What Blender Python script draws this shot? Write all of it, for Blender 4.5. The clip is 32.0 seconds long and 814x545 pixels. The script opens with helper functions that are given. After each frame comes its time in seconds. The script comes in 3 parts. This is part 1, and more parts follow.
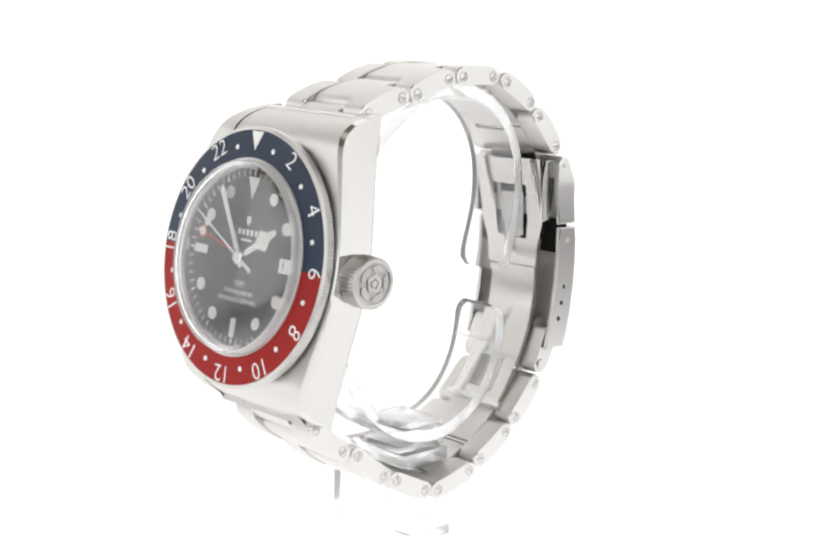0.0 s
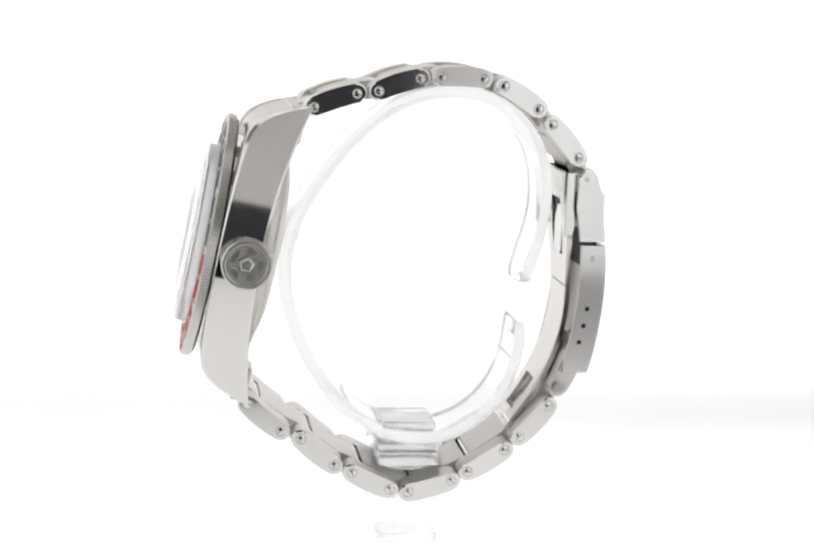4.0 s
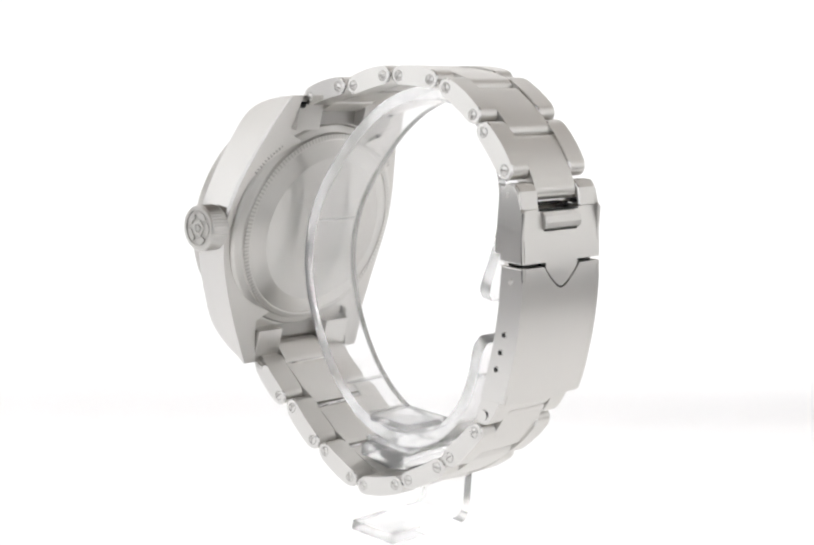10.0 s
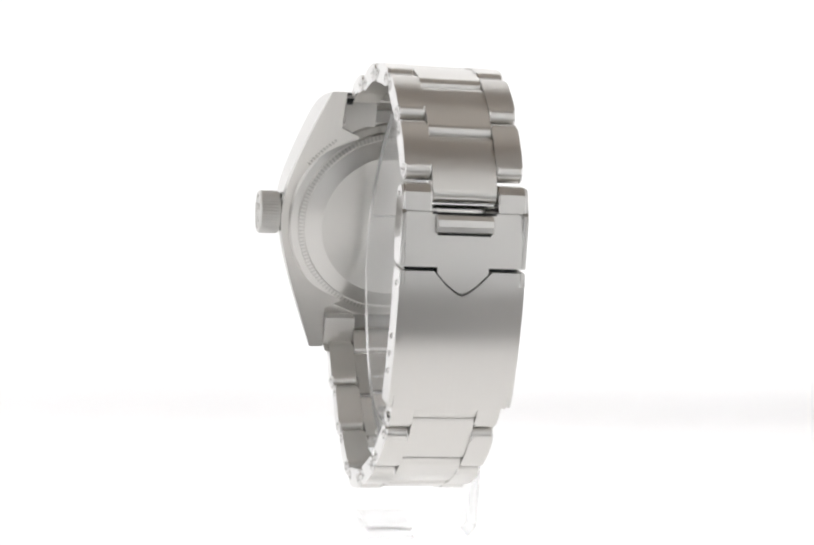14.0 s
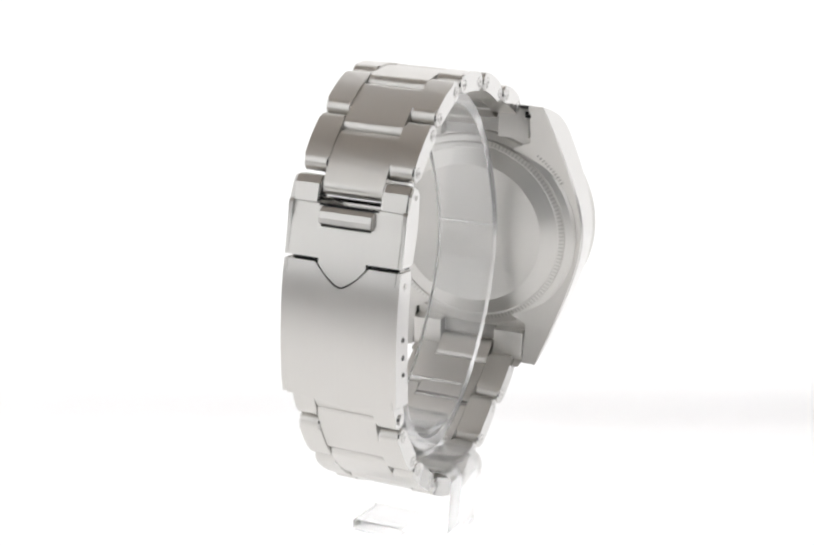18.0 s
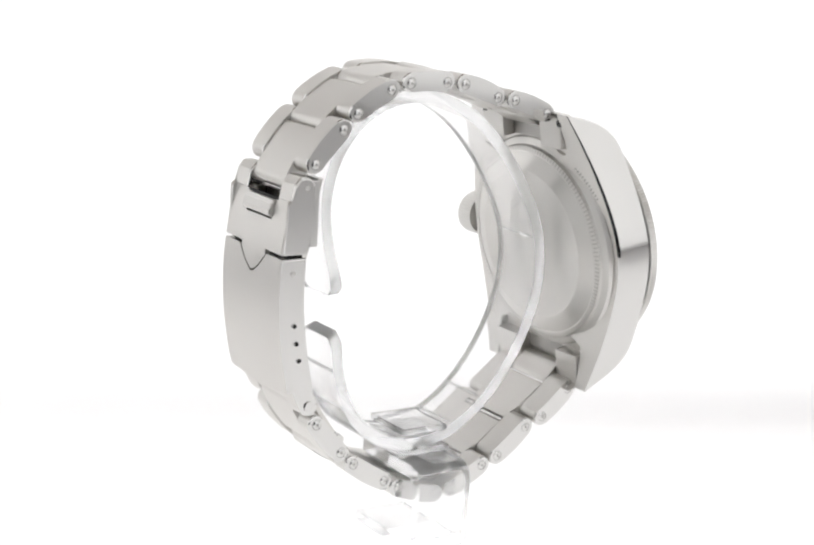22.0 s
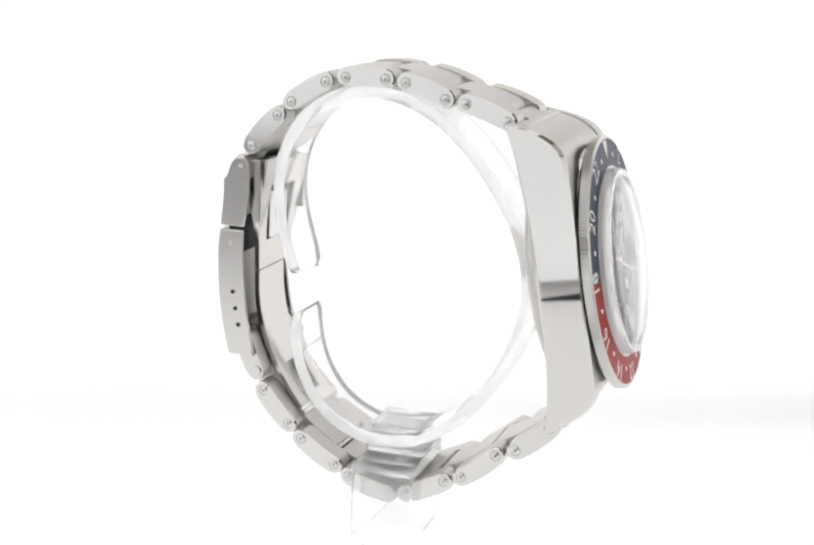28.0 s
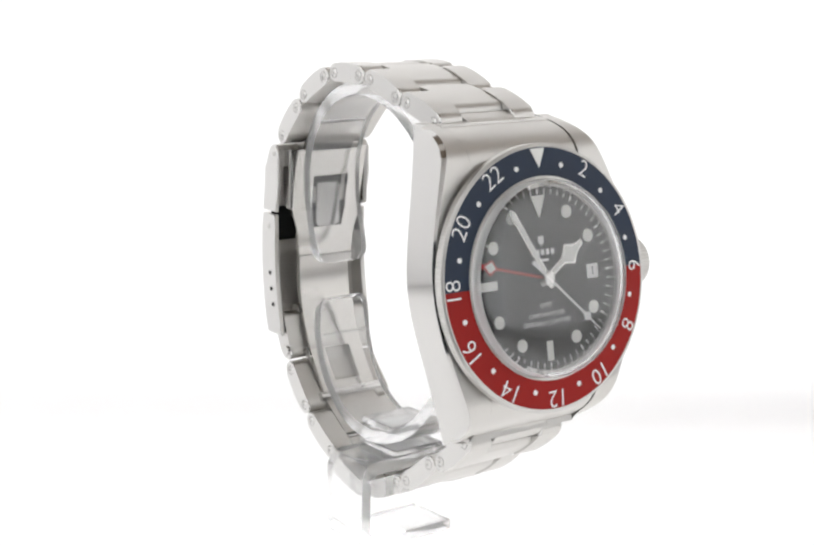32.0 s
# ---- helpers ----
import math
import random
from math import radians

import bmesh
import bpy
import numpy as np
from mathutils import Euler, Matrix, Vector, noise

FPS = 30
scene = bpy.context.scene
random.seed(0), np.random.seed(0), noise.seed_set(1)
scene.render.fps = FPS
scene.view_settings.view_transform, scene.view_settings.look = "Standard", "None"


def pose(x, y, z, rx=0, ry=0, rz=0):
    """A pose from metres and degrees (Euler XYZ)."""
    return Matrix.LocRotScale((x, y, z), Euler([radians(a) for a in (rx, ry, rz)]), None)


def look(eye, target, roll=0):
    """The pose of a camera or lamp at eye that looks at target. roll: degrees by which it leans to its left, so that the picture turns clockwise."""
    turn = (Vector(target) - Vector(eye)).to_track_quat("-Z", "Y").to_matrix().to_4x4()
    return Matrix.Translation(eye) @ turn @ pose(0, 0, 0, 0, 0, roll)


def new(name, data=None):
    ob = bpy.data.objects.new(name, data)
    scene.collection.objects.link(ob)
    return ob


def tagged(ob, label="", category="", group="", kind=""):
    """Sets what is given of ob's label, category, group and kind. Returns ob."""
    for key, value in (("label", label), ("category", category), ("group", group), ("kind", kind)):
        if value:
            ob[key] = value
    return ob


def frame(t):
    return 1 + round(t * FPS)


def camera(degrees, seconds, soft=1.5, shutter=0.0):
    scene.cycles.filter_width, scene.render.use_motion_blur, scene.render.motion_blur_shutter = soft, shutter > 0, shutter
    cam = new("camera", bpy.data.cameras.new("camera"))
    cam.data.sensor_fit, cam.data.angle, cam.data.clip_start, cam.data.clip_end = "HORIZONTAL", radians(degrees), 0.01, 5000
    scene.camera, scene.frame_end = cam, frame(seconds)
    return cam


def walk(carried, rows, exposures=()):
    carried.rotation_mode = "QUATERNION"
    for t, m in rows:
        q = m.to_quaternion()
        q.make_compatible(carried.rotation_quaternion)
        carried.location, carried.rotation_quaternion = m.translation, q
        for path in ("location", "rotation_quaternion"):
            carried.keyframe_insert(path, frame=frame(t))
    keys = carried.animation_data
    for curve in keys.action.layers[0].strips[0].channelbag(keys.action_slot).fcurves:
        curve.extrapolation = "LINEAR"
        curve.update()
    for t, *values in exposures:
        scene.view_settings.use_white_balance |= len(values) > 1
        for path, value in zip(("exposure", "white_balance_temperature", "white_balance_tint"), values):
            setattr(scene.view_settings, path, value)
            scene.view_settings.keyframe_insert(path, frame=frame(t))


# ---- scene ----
MM = 0.001
FLOOR = 47.75         # height of the turntable axis origin over the table, mm

# ---- camera: it stands still on its tripod ----
cam = camera(29.19, 32.0, soft=2.4)
EYE = Vector((0.0, -0.2696, 0.1022))
SIGHT = Vector((-0.0034, 1.0, -0.2027))
STILL = look(EYE, EYE + SIGHT, 2.53)
walk(cam, [(0.0, STILL), (32.0, STILL)], [(0.0, 0.68), (0.5, 0.49), (1.0, 0.42), (2.0, 0.40), (32.0, 0.40)])

# ---- world and lamps assumed for the photo tent, all out of view ----
world = bpy.data.worlds.new("studio")
scene.world = world
world.use_nodes = True
world.node_tree.nodes["Background"].inputs[0].default_value = (0.035, 0.036, 0.04, 1)
world.node_tree.nodes["Background"].inputs[1].default_value = 1.0


def area_lamp(name, eye, target, w, h, watts, colour=(1, 1, 1)):
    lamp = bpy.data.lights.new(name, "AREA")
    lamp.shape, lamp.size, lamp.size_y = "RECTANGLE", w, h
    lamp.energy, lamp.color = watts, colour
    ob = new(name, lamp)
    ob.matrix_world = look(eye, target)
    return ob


area_lamp("softbox_top", (0, 0.12, 0.585), (0, 0.12, 0), 0.86, 0.40, 0.32, (1, 0.98, 0.95))
# two unseen fill lamps added beside the opening to brighten front-facing steel
area_lamp("softbox_front_left", (-0.27, -0.255, 0.22), (-0.27, 0.0, 0.22), 0.38, 0.42, 0.20, (0.93, 0.97, 1.0))
area_lamp("softbox_front_right", (0.28, -0.255, 0.22), (0.28, 0.0, 0.22), 0.36, 0.42, 0.19, (0.93, 0.97, 1.0))
area_lamp("softbox_left", (-0.45, -0.02, 0.30), (0, -0.02, 0.30), 0.50, 0.56, 0.43)
area_lamp("softbox_right", (0.45, -0.02, 0.30), (0, -0.02, 0.30), 0.50, 0.56, 0.33)
area_lamp("lamp_under_table", (0, -0.03, -0.07), (0, -0.03, 0), 0.40, 0.22, 0.47)
area_lamp("lamp_behind_backdrop", (0, 0.27, 0.13), (0, 0.0, 0.13), 0.56, 0.60, 2.35)


# ---- materials ----
def material(name, colour, rough=0.4, metal=0.0, **extra):
    m = bpy.data.materials.new(name)
    m.use_nodes = True
    b = m.node_tree.nodes["Principled BSDF"]
    b.inputs["Base Color"].default_value = (*colour, 1)
    b.inputs["Roughness"].default_value = rough
    b.inputs["Metallic"].default_value = metal
    for key, value in extra.items():
        b.inputs[key.replace("_", " ")].default_value = value
    return m


def nodes_of(m):
    t = m.node_tree
    return t.nodes, t.links, t.nodes["Principled BSDF"]


def grain(m, scale, low, high, bump=0.0, stretch=(1, 1, 1), tint=0.0):
    """Streaks or specks: noise in object space drives the roughness, a little of the colour and a fine relief."""
    n, l, b = nodes_of(m)
    co = n.new("ShaderNodeTexCoord")
    mp = n.new("ShaderNodeMapping")
    mp.inputs["Scale"].default_value = stretch
    no = n.new("ShaderNodeTexNoise")
    no.inputs["Scale"].default_value, no.inputs["Detail"].default_value = scale, 4
    l.new(co.outputs["Object"], mp.inputs["Vector"])
    l.new(mp.outputs["Vector"], no.inputs["Vector"])
    wide = n.new("ShaderNodeTexNoise")
    wide.inputs["Scale"].default_value, wide.inputs["Detail"].default_value = 220, 3
    l.new(co.outputs["Object"], wide.inputs["Vector"])
    mix = n.new("ShaderNodeMath")
    mix.operation = "MULTIPLY_ADD"
    mix.inputs[1].default_value = 0.3
    l.new(wide.outputs["Fac"], mix.inputs[0])
    l.new(no.outputs["Fac"], mix.inputs[2])
    r = n.new("ShaderNodeMapRange")
    r.inputs["From Min"].default_value, r.inputs["From Max"].default_value = 0.4, 0.95
    r.inputs["To Min"].default_value, r.inputs["To Max"].default_value = low, high
    l.new(mix.outputs[0], r.inputs["Value"])
    l.new(r.outputs["Result"], b.inputs["Roughness"])
    if tint:
        base = tuple(b.inputs["Base Color"].default_value)[:3]
        ramp = n.new("ShaderNodeMix")
        ramp.data_type = "RGBA"
        ramp.inputs["A"].default_value = (*[c * (1 - tint) for c in base], 1)
        ramp.inputs["B"].default_value = (*[min(1, c * (1 + tint)) for c in base], 1)
        l.new(no.outputs["Fac"], ramp.inputs["Factor"])
        l.new(ramp.outputs["Result"], b.inputs["Base Color"])
    if bump:
        bm_ = n.new("ShaderNodeBump")
        bm_.inputs["Strength"].default_value, bm_.inputs["Distance"].default_value = bump, 0.00002
        l.new(no.outputs["Fac"], bm_.inputs["Height"])
        l.new(bm_.outputs["Normal"], b.inputs["Normal"])
    return m


STEEL = (0.67, 0.655, 0.63)
brushed = grain(material("brushed_steel", STEEL, 0.4, 1.0, Anisotropic=0.96), 1.0, 0.29, 0.36, 0.03, (12000, 25, 25), 0.03)


def brush_across(m):
    """Scratches that run round the bracelet: the gloss spreads across it, along the object's x axis."""
    n, l, b = nodes_of(m)
    axis = n.new("ShaderNodeVectorTransform")
    axis.vector_type, axis.convert_from, axis.convert_to = "VECTOR", "OBJECT", "WORLD"
    axis.inputs[0].default_value = (1, 0, 0)
    l.new(axis.outputs[0], b.inputs["Tangent"])


brush_across(brushed)
turned_steel = grain(material("turned_steel", (0.64, 0.628, 0.605), 0.4, 1.0, Anisotropic=0.85), 3.0, 0.33, 0.40, 0.0, (60, 60, 60), 0.03)


def brush_round(m):
    """Scratches in circles about the object's y axis: the gloss spreads along the radius."""
    n, l, b = nodes_of(m)
    co = n.new("ShaderNodeTexCoord")
    flat = n.new("ShaderNodeVectorMath")
    flat.operation = "MULTIPLY"
    flat.inputs[1].default_value = (1, 0, 1)
    axis = n.new("ShaderNodeVectorTransform")
    axis.vector_type, axis.convert_from, axis.convert_to = "VECTOR", "OBJECT", "WORLD"
    l.new(co.outputs["Object"], flat.inputs[0])
    l.new(flat.outputs[0], axis.inputs[0])
    l.new(axis.outputs[0], b.inputs["Tangent"])


brush_round(turned_steel)
polished = grain(material("polished_steel", (0.65, 0.643, 0.63), 0.08, 1.0), 1.0, 0.06, 0.10, 0.0, (300, 300, 300))
satin = grain(material("satin_steel", (0.60, 0.59, 0.57), 0.4, 1.0), 3.0, 0.28, 0.34, 0.0, (60, 60, 60), 0.03)
buffed = grain(material("buffed_steel", (0.60, 0.585, 0.56), 0.16, 1.0), 1.0, 0.12, 0.2, 0.02, (40, 3000, 40), 0.04)
# darker steel that stands for the shade in fine grooves
screw_mark = material("groove_shade_steel", (0.36, 0.35, 0.335), 0.4, 1.0)
# slightly darker steel, giving sunk relief its shade by colour
relief_shade = material("relief_shade", (0.50, 0.49, 0.47), 0.4, 1.0)
# black that stands for the shade in gaps and holes
shade_black = material("gap_shade_black", (0.02, 0.02, 0.02), 0.5, 0.6)
blue = grain(material("blue_anodised", (0.013, 0.026, 0.054), 0.45, 0.0, Specular_IOR_Level=0.35), 2500, 0.38, 0.5, 0.05, (1, 1, 1), 0.05)
red = grain(material("red_anodised", (0.33, 0.012, 0.009), 0.5, 0.0, Specular_IOR_Level=0.2), 2500, 0.38, 0.5, 0.05, (1, 1, 1), 0.05)
lume = material("luminous_white", (0.90, 0.90, 0.86), 0.5)
white_paint = material("white_paint", (0.93, 0.93, 0.93), 0.5)
dial_black = grain(material("matt_black_dial", (0.022, 0.022, 0.023), 0.5), 6000, 0.42, 0.6, 0.08)
red_paint = material("red_paint", (0.5, 0.03, 0.03), 0.4)
crystal_glass = material("coated_sapphire", (1, 1, 1), 0.0, 0.0, Transmission_Weight=1.0, IOR=1.62)
ground_crystal = material("ground_sapphire_edge", (1.0, 1.0, 1.0), 0.3, 0.0, Transmission_Weight=0.5, IOR=1.4)
acrylic = grain(material("clear_acrylic", (1.0, 1.0, 1.0), 0.0, 0.0, Transmission_Weight=0.92, IOR=1.35), 1.0, 0.0, 0.03, 0.0, (400, 400, 400))
hazy_acrylic = material("hazy_moulded_acrylic", (1.0, 1.0, 1.0), 0.02, 0.0, Transmission_Weight=0.86, IOR=1.24)
frosted_edge = material("sawn_acrylic_edge", (1.0, 1.0, 1.0), 0.2, 0.0, Transmission_Weight=0.82, IOR=1.3)
tent_white = grain(material("white_tent_cloth", (0.92, 0.92, 0.92), 0.85), 300, 0.8, 0.9, 0.0, (1, 1, 1), 0.006)
table_white = grain(material("white_table", (0.84, 0.822, 0.822), 0.35), 200, 0.3, 0.45, 0.0, (1, 1, 1), 0.006)


def let_through(m, share):
    """A white sheet that also passes light from behind, as opal acrylic does."""
    n, l, b = nodes_of(m)
    tr = n.new("ShaderNodeBsdfTranslucent")
    tr.inputs["Color"].default_value = (0.92, 0.92, 0.92, 1)
    mix = n.new("ShaderNodeMixShader")
    mix.inputs[0].default_value = share
    l.new(b.outputs[0], mix.inputs[1])
    l.new(tr.outputs[0], mix.inputs[2])
    l.new(mix.outputs[0], n["Material Output"].inputs["Surface"])
    return m


let_through(table_white, 0.4)
# brown assumed for unseen cloth, from the brown reflections in the steel
tent_roof = grain(material("brown_tent_roof", (0.27, 0.22, 0.175), 0.85), 300, 0.8, 0.9, 0.0, (1, 1, 1), 0.02)
room_dark = material("dark_room", (0.03, 0.03, 0.032), 0.8)


# ---- mesh helpers; shapes are written in millimetres ----
def part(name, bm, mat, parent=None, label="", m=None, sharp=17):
    me = bpy.data.meshes.new(name)
    bmesh.ops.recalc_face_normals(bm, faces=bm.faces)
    bm.to_mesh(me)
    bm.free()
    me.transform(Matrix.Scale(MM, 4))
    for p in me.polygons:
        p.use_smooth = True
    me.set_sharp_from_angle(angle=radians(sharp))
    for one in (mat if isinstance(mat, tuple) else (mat,)):
        me.materials.append(one)
    if isinstance(mat, tuple):
        for p in me.polygons:
            p.material_index = 1 if abs(p.normal.x) > 0.3 else 0
    ob = new(name, me)
    if parent:
        ob.parent = parent
    if m:
        ob.matrix_basis = m
    if label:
        tagged(ob, label)
    return ob


def mm(x, y, z):
    return Matrix.Translation((x * MM, y * MM, z * MM))


def slab(pts, c0, c1, bev=0.0, axis=0, bm=None, seg=2):
    """A closed outline drawn in the plane across an axis, drawn out from c0 to c1, with rounded rims."""
    bm = bm or bmesh.new()
    def put(a, b, c):
        return ((c, a, b), (a, c, b), (a, b, c))[axis]
    lo = [bm.verts.new(put(a, b, c0)) for a, b in pts]
    hi = [bm.verts.new(put(a, b, c1)) for a, b in pts]
    n = len(pts)
    f0, f1 = bm.faces.new(lo[::-1]), bm.faces.new(hi)
    for i in range(n):
        bm.faces.new((lo[i], lo[(i + 1) % n], hi[(i + 1) % n], hi[i]))
    if bev:
        rim = list(f0.edges) + list(f1.edges)
        bmesh.ops.bevel(bm, geom=rim, offset=bev, segments=seg, affect="EDGES", profile=0.5, clamp_overlap=True)
    return bm


def lathe(profile, n=128, axis="y", mod=None, bm=None, closed=True):
    """Turn a profile of (radius, depth) round the axis. mod(i, k) changes the radius of ring point i at step k."""
    bm = bm or bmesh.new()
    rings = []
    for k in range(n):
        a = 2 * math.pi * k / n
        row = []
        for i, (r, d) in enumerate(profile):
            rr = r + (mod(i, k) if mod else 0)
            if axis == "y":
                row.append(bm.verts.new((rr * math.sin(a), d, rr * math.cos(a))))
            else:
                row.append(bm.verts.new((d, rr * math.sin(a), rr * math.cos(a))))
        rings.append(row)
    m = len(profile)
    for k in range(n):
        p, q = rings[k], rings[(k + 1) % n]
        for i in range(m if closed else m - 1):
            j = (i + 1) % m
            bm.faces.new((p[i], p[j], q[j], q[i]))
    bmesh.ops.remove_doubles(bm, verts=bm.verts, dist=1e-5)
    return bm


def rod(x0, x1, r, n=16):
    return lathe([(0.01, x0), (r, x0), (r, x1), (0.01, x1)], n, "x")


def block(x0, x1, y0, y1, z0, z1, bev=0.0, bm=None):
    return slab([(x0, y0), (x1, y0), (x1, y1), (x0, y1)], z0, z1, bev, 2, bm)


def disc(x, u, r, d0, d1, n=28, bm=None):
    pts = [(x + r * math.cos(2 * math.pi * k / n), u + r * math.sin(2 * math.pi * k / n)) for k in range(n)]
    return slab(pts, d0, d1, 0, 1, bm)


def words(text, size, depth, thin=0.0, squeeze=1.0):
    """Raised letters as a bmesh, centred, lying in the x-z plane and facing -y (mm)."""
    cu = bpy.data.curves.new("letters", "FONT")
    cu.body, cu.size, cu.extrude = text, size, depth
    cu.offset = thin
    cu.align_x, cu.align_y, cu.resolution_u = "CENTER", "CENTER", 3
    ob = bpy.data.objects.new("letters", cu)
    scene.collection.objects.link(ob)
    me = bpy.data.meshes.new_from_object(ob.evaluated_get(bpy.context.evaluated_depsgraph_get()))
    bm = bmesh.new()
    bm.from_mesh(me)
    bmesh.ops.transform(bm, matrix=pose(0, 0, 0, 90) @ Matrix.Diagonal((squeeze, 1, 1, 1)), verts=bm.verts)
    bpy.data.objects.remove(ob)
    bpy.data.curves.remove(cu)
    bpy.data.meshes.remove(me)
    return bm


def lerp(table, s):
    for (a, va), (b, vb) in zip(table, table[1:]):
        if s <= b:
            k = (s - a) / (b - a)
            return va + (vb - va) * max(0.0, k)
    return table[-1][1]


# ---- the setting: a white photo tent with an open front ----
def sweep():
    """The white table and its back wall in one piece, joined by a soft hollow."""
    turn = radians(9.0)
    bm = bmesh.new()
    xs = [-520 + 40 * k for k in range(27)]
    line = [(-262, 16), (-250, 7), (-236, 2), (-215, 0), (-125, 0), (-80, 0), (0, 0), (55, 0)]
    r = 14
    line += [(62 + r * math.sin(a), r * (1 - math.cos(a))) for a in [radians(7.5 * k) for k in range(13)]]
    line += [(76 + 2 * k, 60 + 90 * k) for k in range(3)]
    grid = []
    for x in xs:
        row = []
        for y, z in line:
            k = max(0.0, min(1.0, (y + 20) / 60))
            row.append(bm.verts.new((x, y + x * math.tan(turn) * k, z)))
        grid.append(row)
    for p, q in zip(grid, grid[1:]):
        for i in range(len(line) - 1):
            if i < 4 and -45 < (p[0].co.x + q[0].co.x) / 2 < 95:
                continue      # the table is cut back before the open front
            bm.faces.new((p[i], q[i], q[i + 1], p[i + 1]))
    return bm


table = part("floor", sweep(), table_white)
tagged(table, "white seamless photo table sweeping up behind", "backdrop", kind="structure")
for name, bm in (
    ("wall_left", block(-470, -462, -262, 330, 0, 600)),
    ("wall_right", block(462, 470, -262, 330, 0, 600)),
    ("ceiling", block(-470, 470, -262, 330, 600, 608)),
    ("wall_front_left", block(-470, -60, -270, -262, 0, 600)),
    ("wall_front_right", block(78, 470, -270, -262, 0, 600)),
    ("wall_front_top", block(-60, 78, -270, -262, 180, 600)),
):
    roof = name == "ceiling"
    tagged(part(name, bm, tent_roof if roof else tent_white), "brown cloth roof of the photo tent" if roof else "plain white cloth side of the photo tent", "tent wall", kind="structure")
# unseen wall added so that inward steel faces reflect brown, not white
bm = block(-520, 520, 81, 89, 242, 600)
for v in bm.verts:
    v.co.y += v.co.x * math.tan(radians(9.0))
tagged(part("wall_back", bm, tent_roof), "unseen brown cloth added above the white sweep to darken reflections", "tent wall", kind="structure")
tagged(part("ground", block(-1500, 1500, -1800, 1500, -304, -300), room_dark), "dark floor of the studio room", "floor", kind="structure")

# ---- the wristwatch ----
TURN = 8.6033          # degrees a second, clockwise from above
SEAT = mm(-1.3, 0, FLOOR) @ pose(0, 0, 0, 0, -1.7, -0.9)


def turned(t):
    return pose(0, 0, 0, 0, 0, 180.0 - TURN * (t - 15.6)) @ SEAT


watch = new("wristwatch")
watch.matrix_basis = turned(0)
tagged(watch, "steel wristwatch with black dial and a blue and red bezel", "watch")
CASE = mm(-0.21, -36.58, 5.97) @ pose(0, 0, 0, -10.49, 0.06, 0.15)

# half width, front and back depth of the case along its height
def wide(u):
    return 24.8 - math.hypot(3.4, 0.397 * (u - 0.35))


def front(u):
    u = abs(u - 0.35)
    return 1.9 + 0.0030 * u * u + 8.6 * max(0.0, (u - 17.0) / 8.6) ** 3.2


def back_of(u):
    return 9.0 + 0.0056 * u * u


def mid_case():
    bm = bmesh.new()
    us = [0.35 + 25.6 * math.sin(math.pi * (k / 40 - 0.5)) for k in range(41)]
    for side in (-1, 1):
        loops = []
        for u in us:
            w, f, b = wide(u), front(u), back_of(u)
            xi = 11.35 if abs(u) > 17 else 8
            th = b - f
            e = min(1.0, abs(u - 0.35) / 25.6)
            c = min(0.25 + 0.6 * e ** 1.5, th * 0.4)           # the front bevel widens towards the lugs
            d = min(0.12 + 0.38 * (1 - e ** 2), th * 0.4)       # the back bevel runs out towards them
            sec = [(xi, f), (w - 1.0 * c, f + 0.03), (w, f + 0.9 * c), (w, b - d), (w - 0.7 * d, b), (xi, b)]
            loops.append([bm.verts.new((side * x, d, u)) for x, d in sec])
        for p, q in zip(loops, loops[1:]):
            for i in range(6):
                j = (i + 1) % 6
                bm.faces.new((p[i], p[j], q[j], q[i]))
        bm.faces.new(loops[0])
        bm.faces.new(loops[-1][::-1])
    lathe([(0.01, 1.9), (19.4, 1.9), (19.4, 9.0), (0.01, 9.0)], 96, bm=bm)
    return bm


case = part("mid_case", mid_case(), (brushed, polished), watch, "brushed steel middle case with four lugs", CASE @ mm(0.25, 0, 0), sharp=24)


def crisp(me):
    """Long edges of the case stay sharp, its bends from lug to lug smooth."""
    bm = bmesh.new()
    bm.from_mesh(me)
    for e in bm.edges:
        along = abs(e.verts[0].co.z - e.verts[1].co.z) > 1e-6
        e.smooth = not (len(e.link_faces) == 2 and e.calc_face_angle() > radians(11 if along else 40))
    bm.to_mesh(me)
    bm.free()


crisp(case.data)

# bezel with its milled edge and two-coloured insert
bezel = part("bezel", lathe([(20.55, 0.5), (20.55, 0.02), (20.75, -0.02), (21.0, 0.12), (21.0, 0.2), (21.2, 0.26), (21.2, 1.52), (20.95, 1.66), (16, 1.66), (15.5, -0.2), (16.0, -0.25), (16.0, 0.3)], 480,
             mod=lambda i, k: -0.1 * (k % 2) if i in (5, 6) else 0), satin, watch, "coin-edged steel bezel ring", CASE, sharp=16)


# black ring that paints the shade in the undercut below the bezel
part("bezel_gap", lathe([(20.5, 1.6), (20.5, 1.98), (17, 1.98), (17, 1.6)], 96), shade_black, bezel)


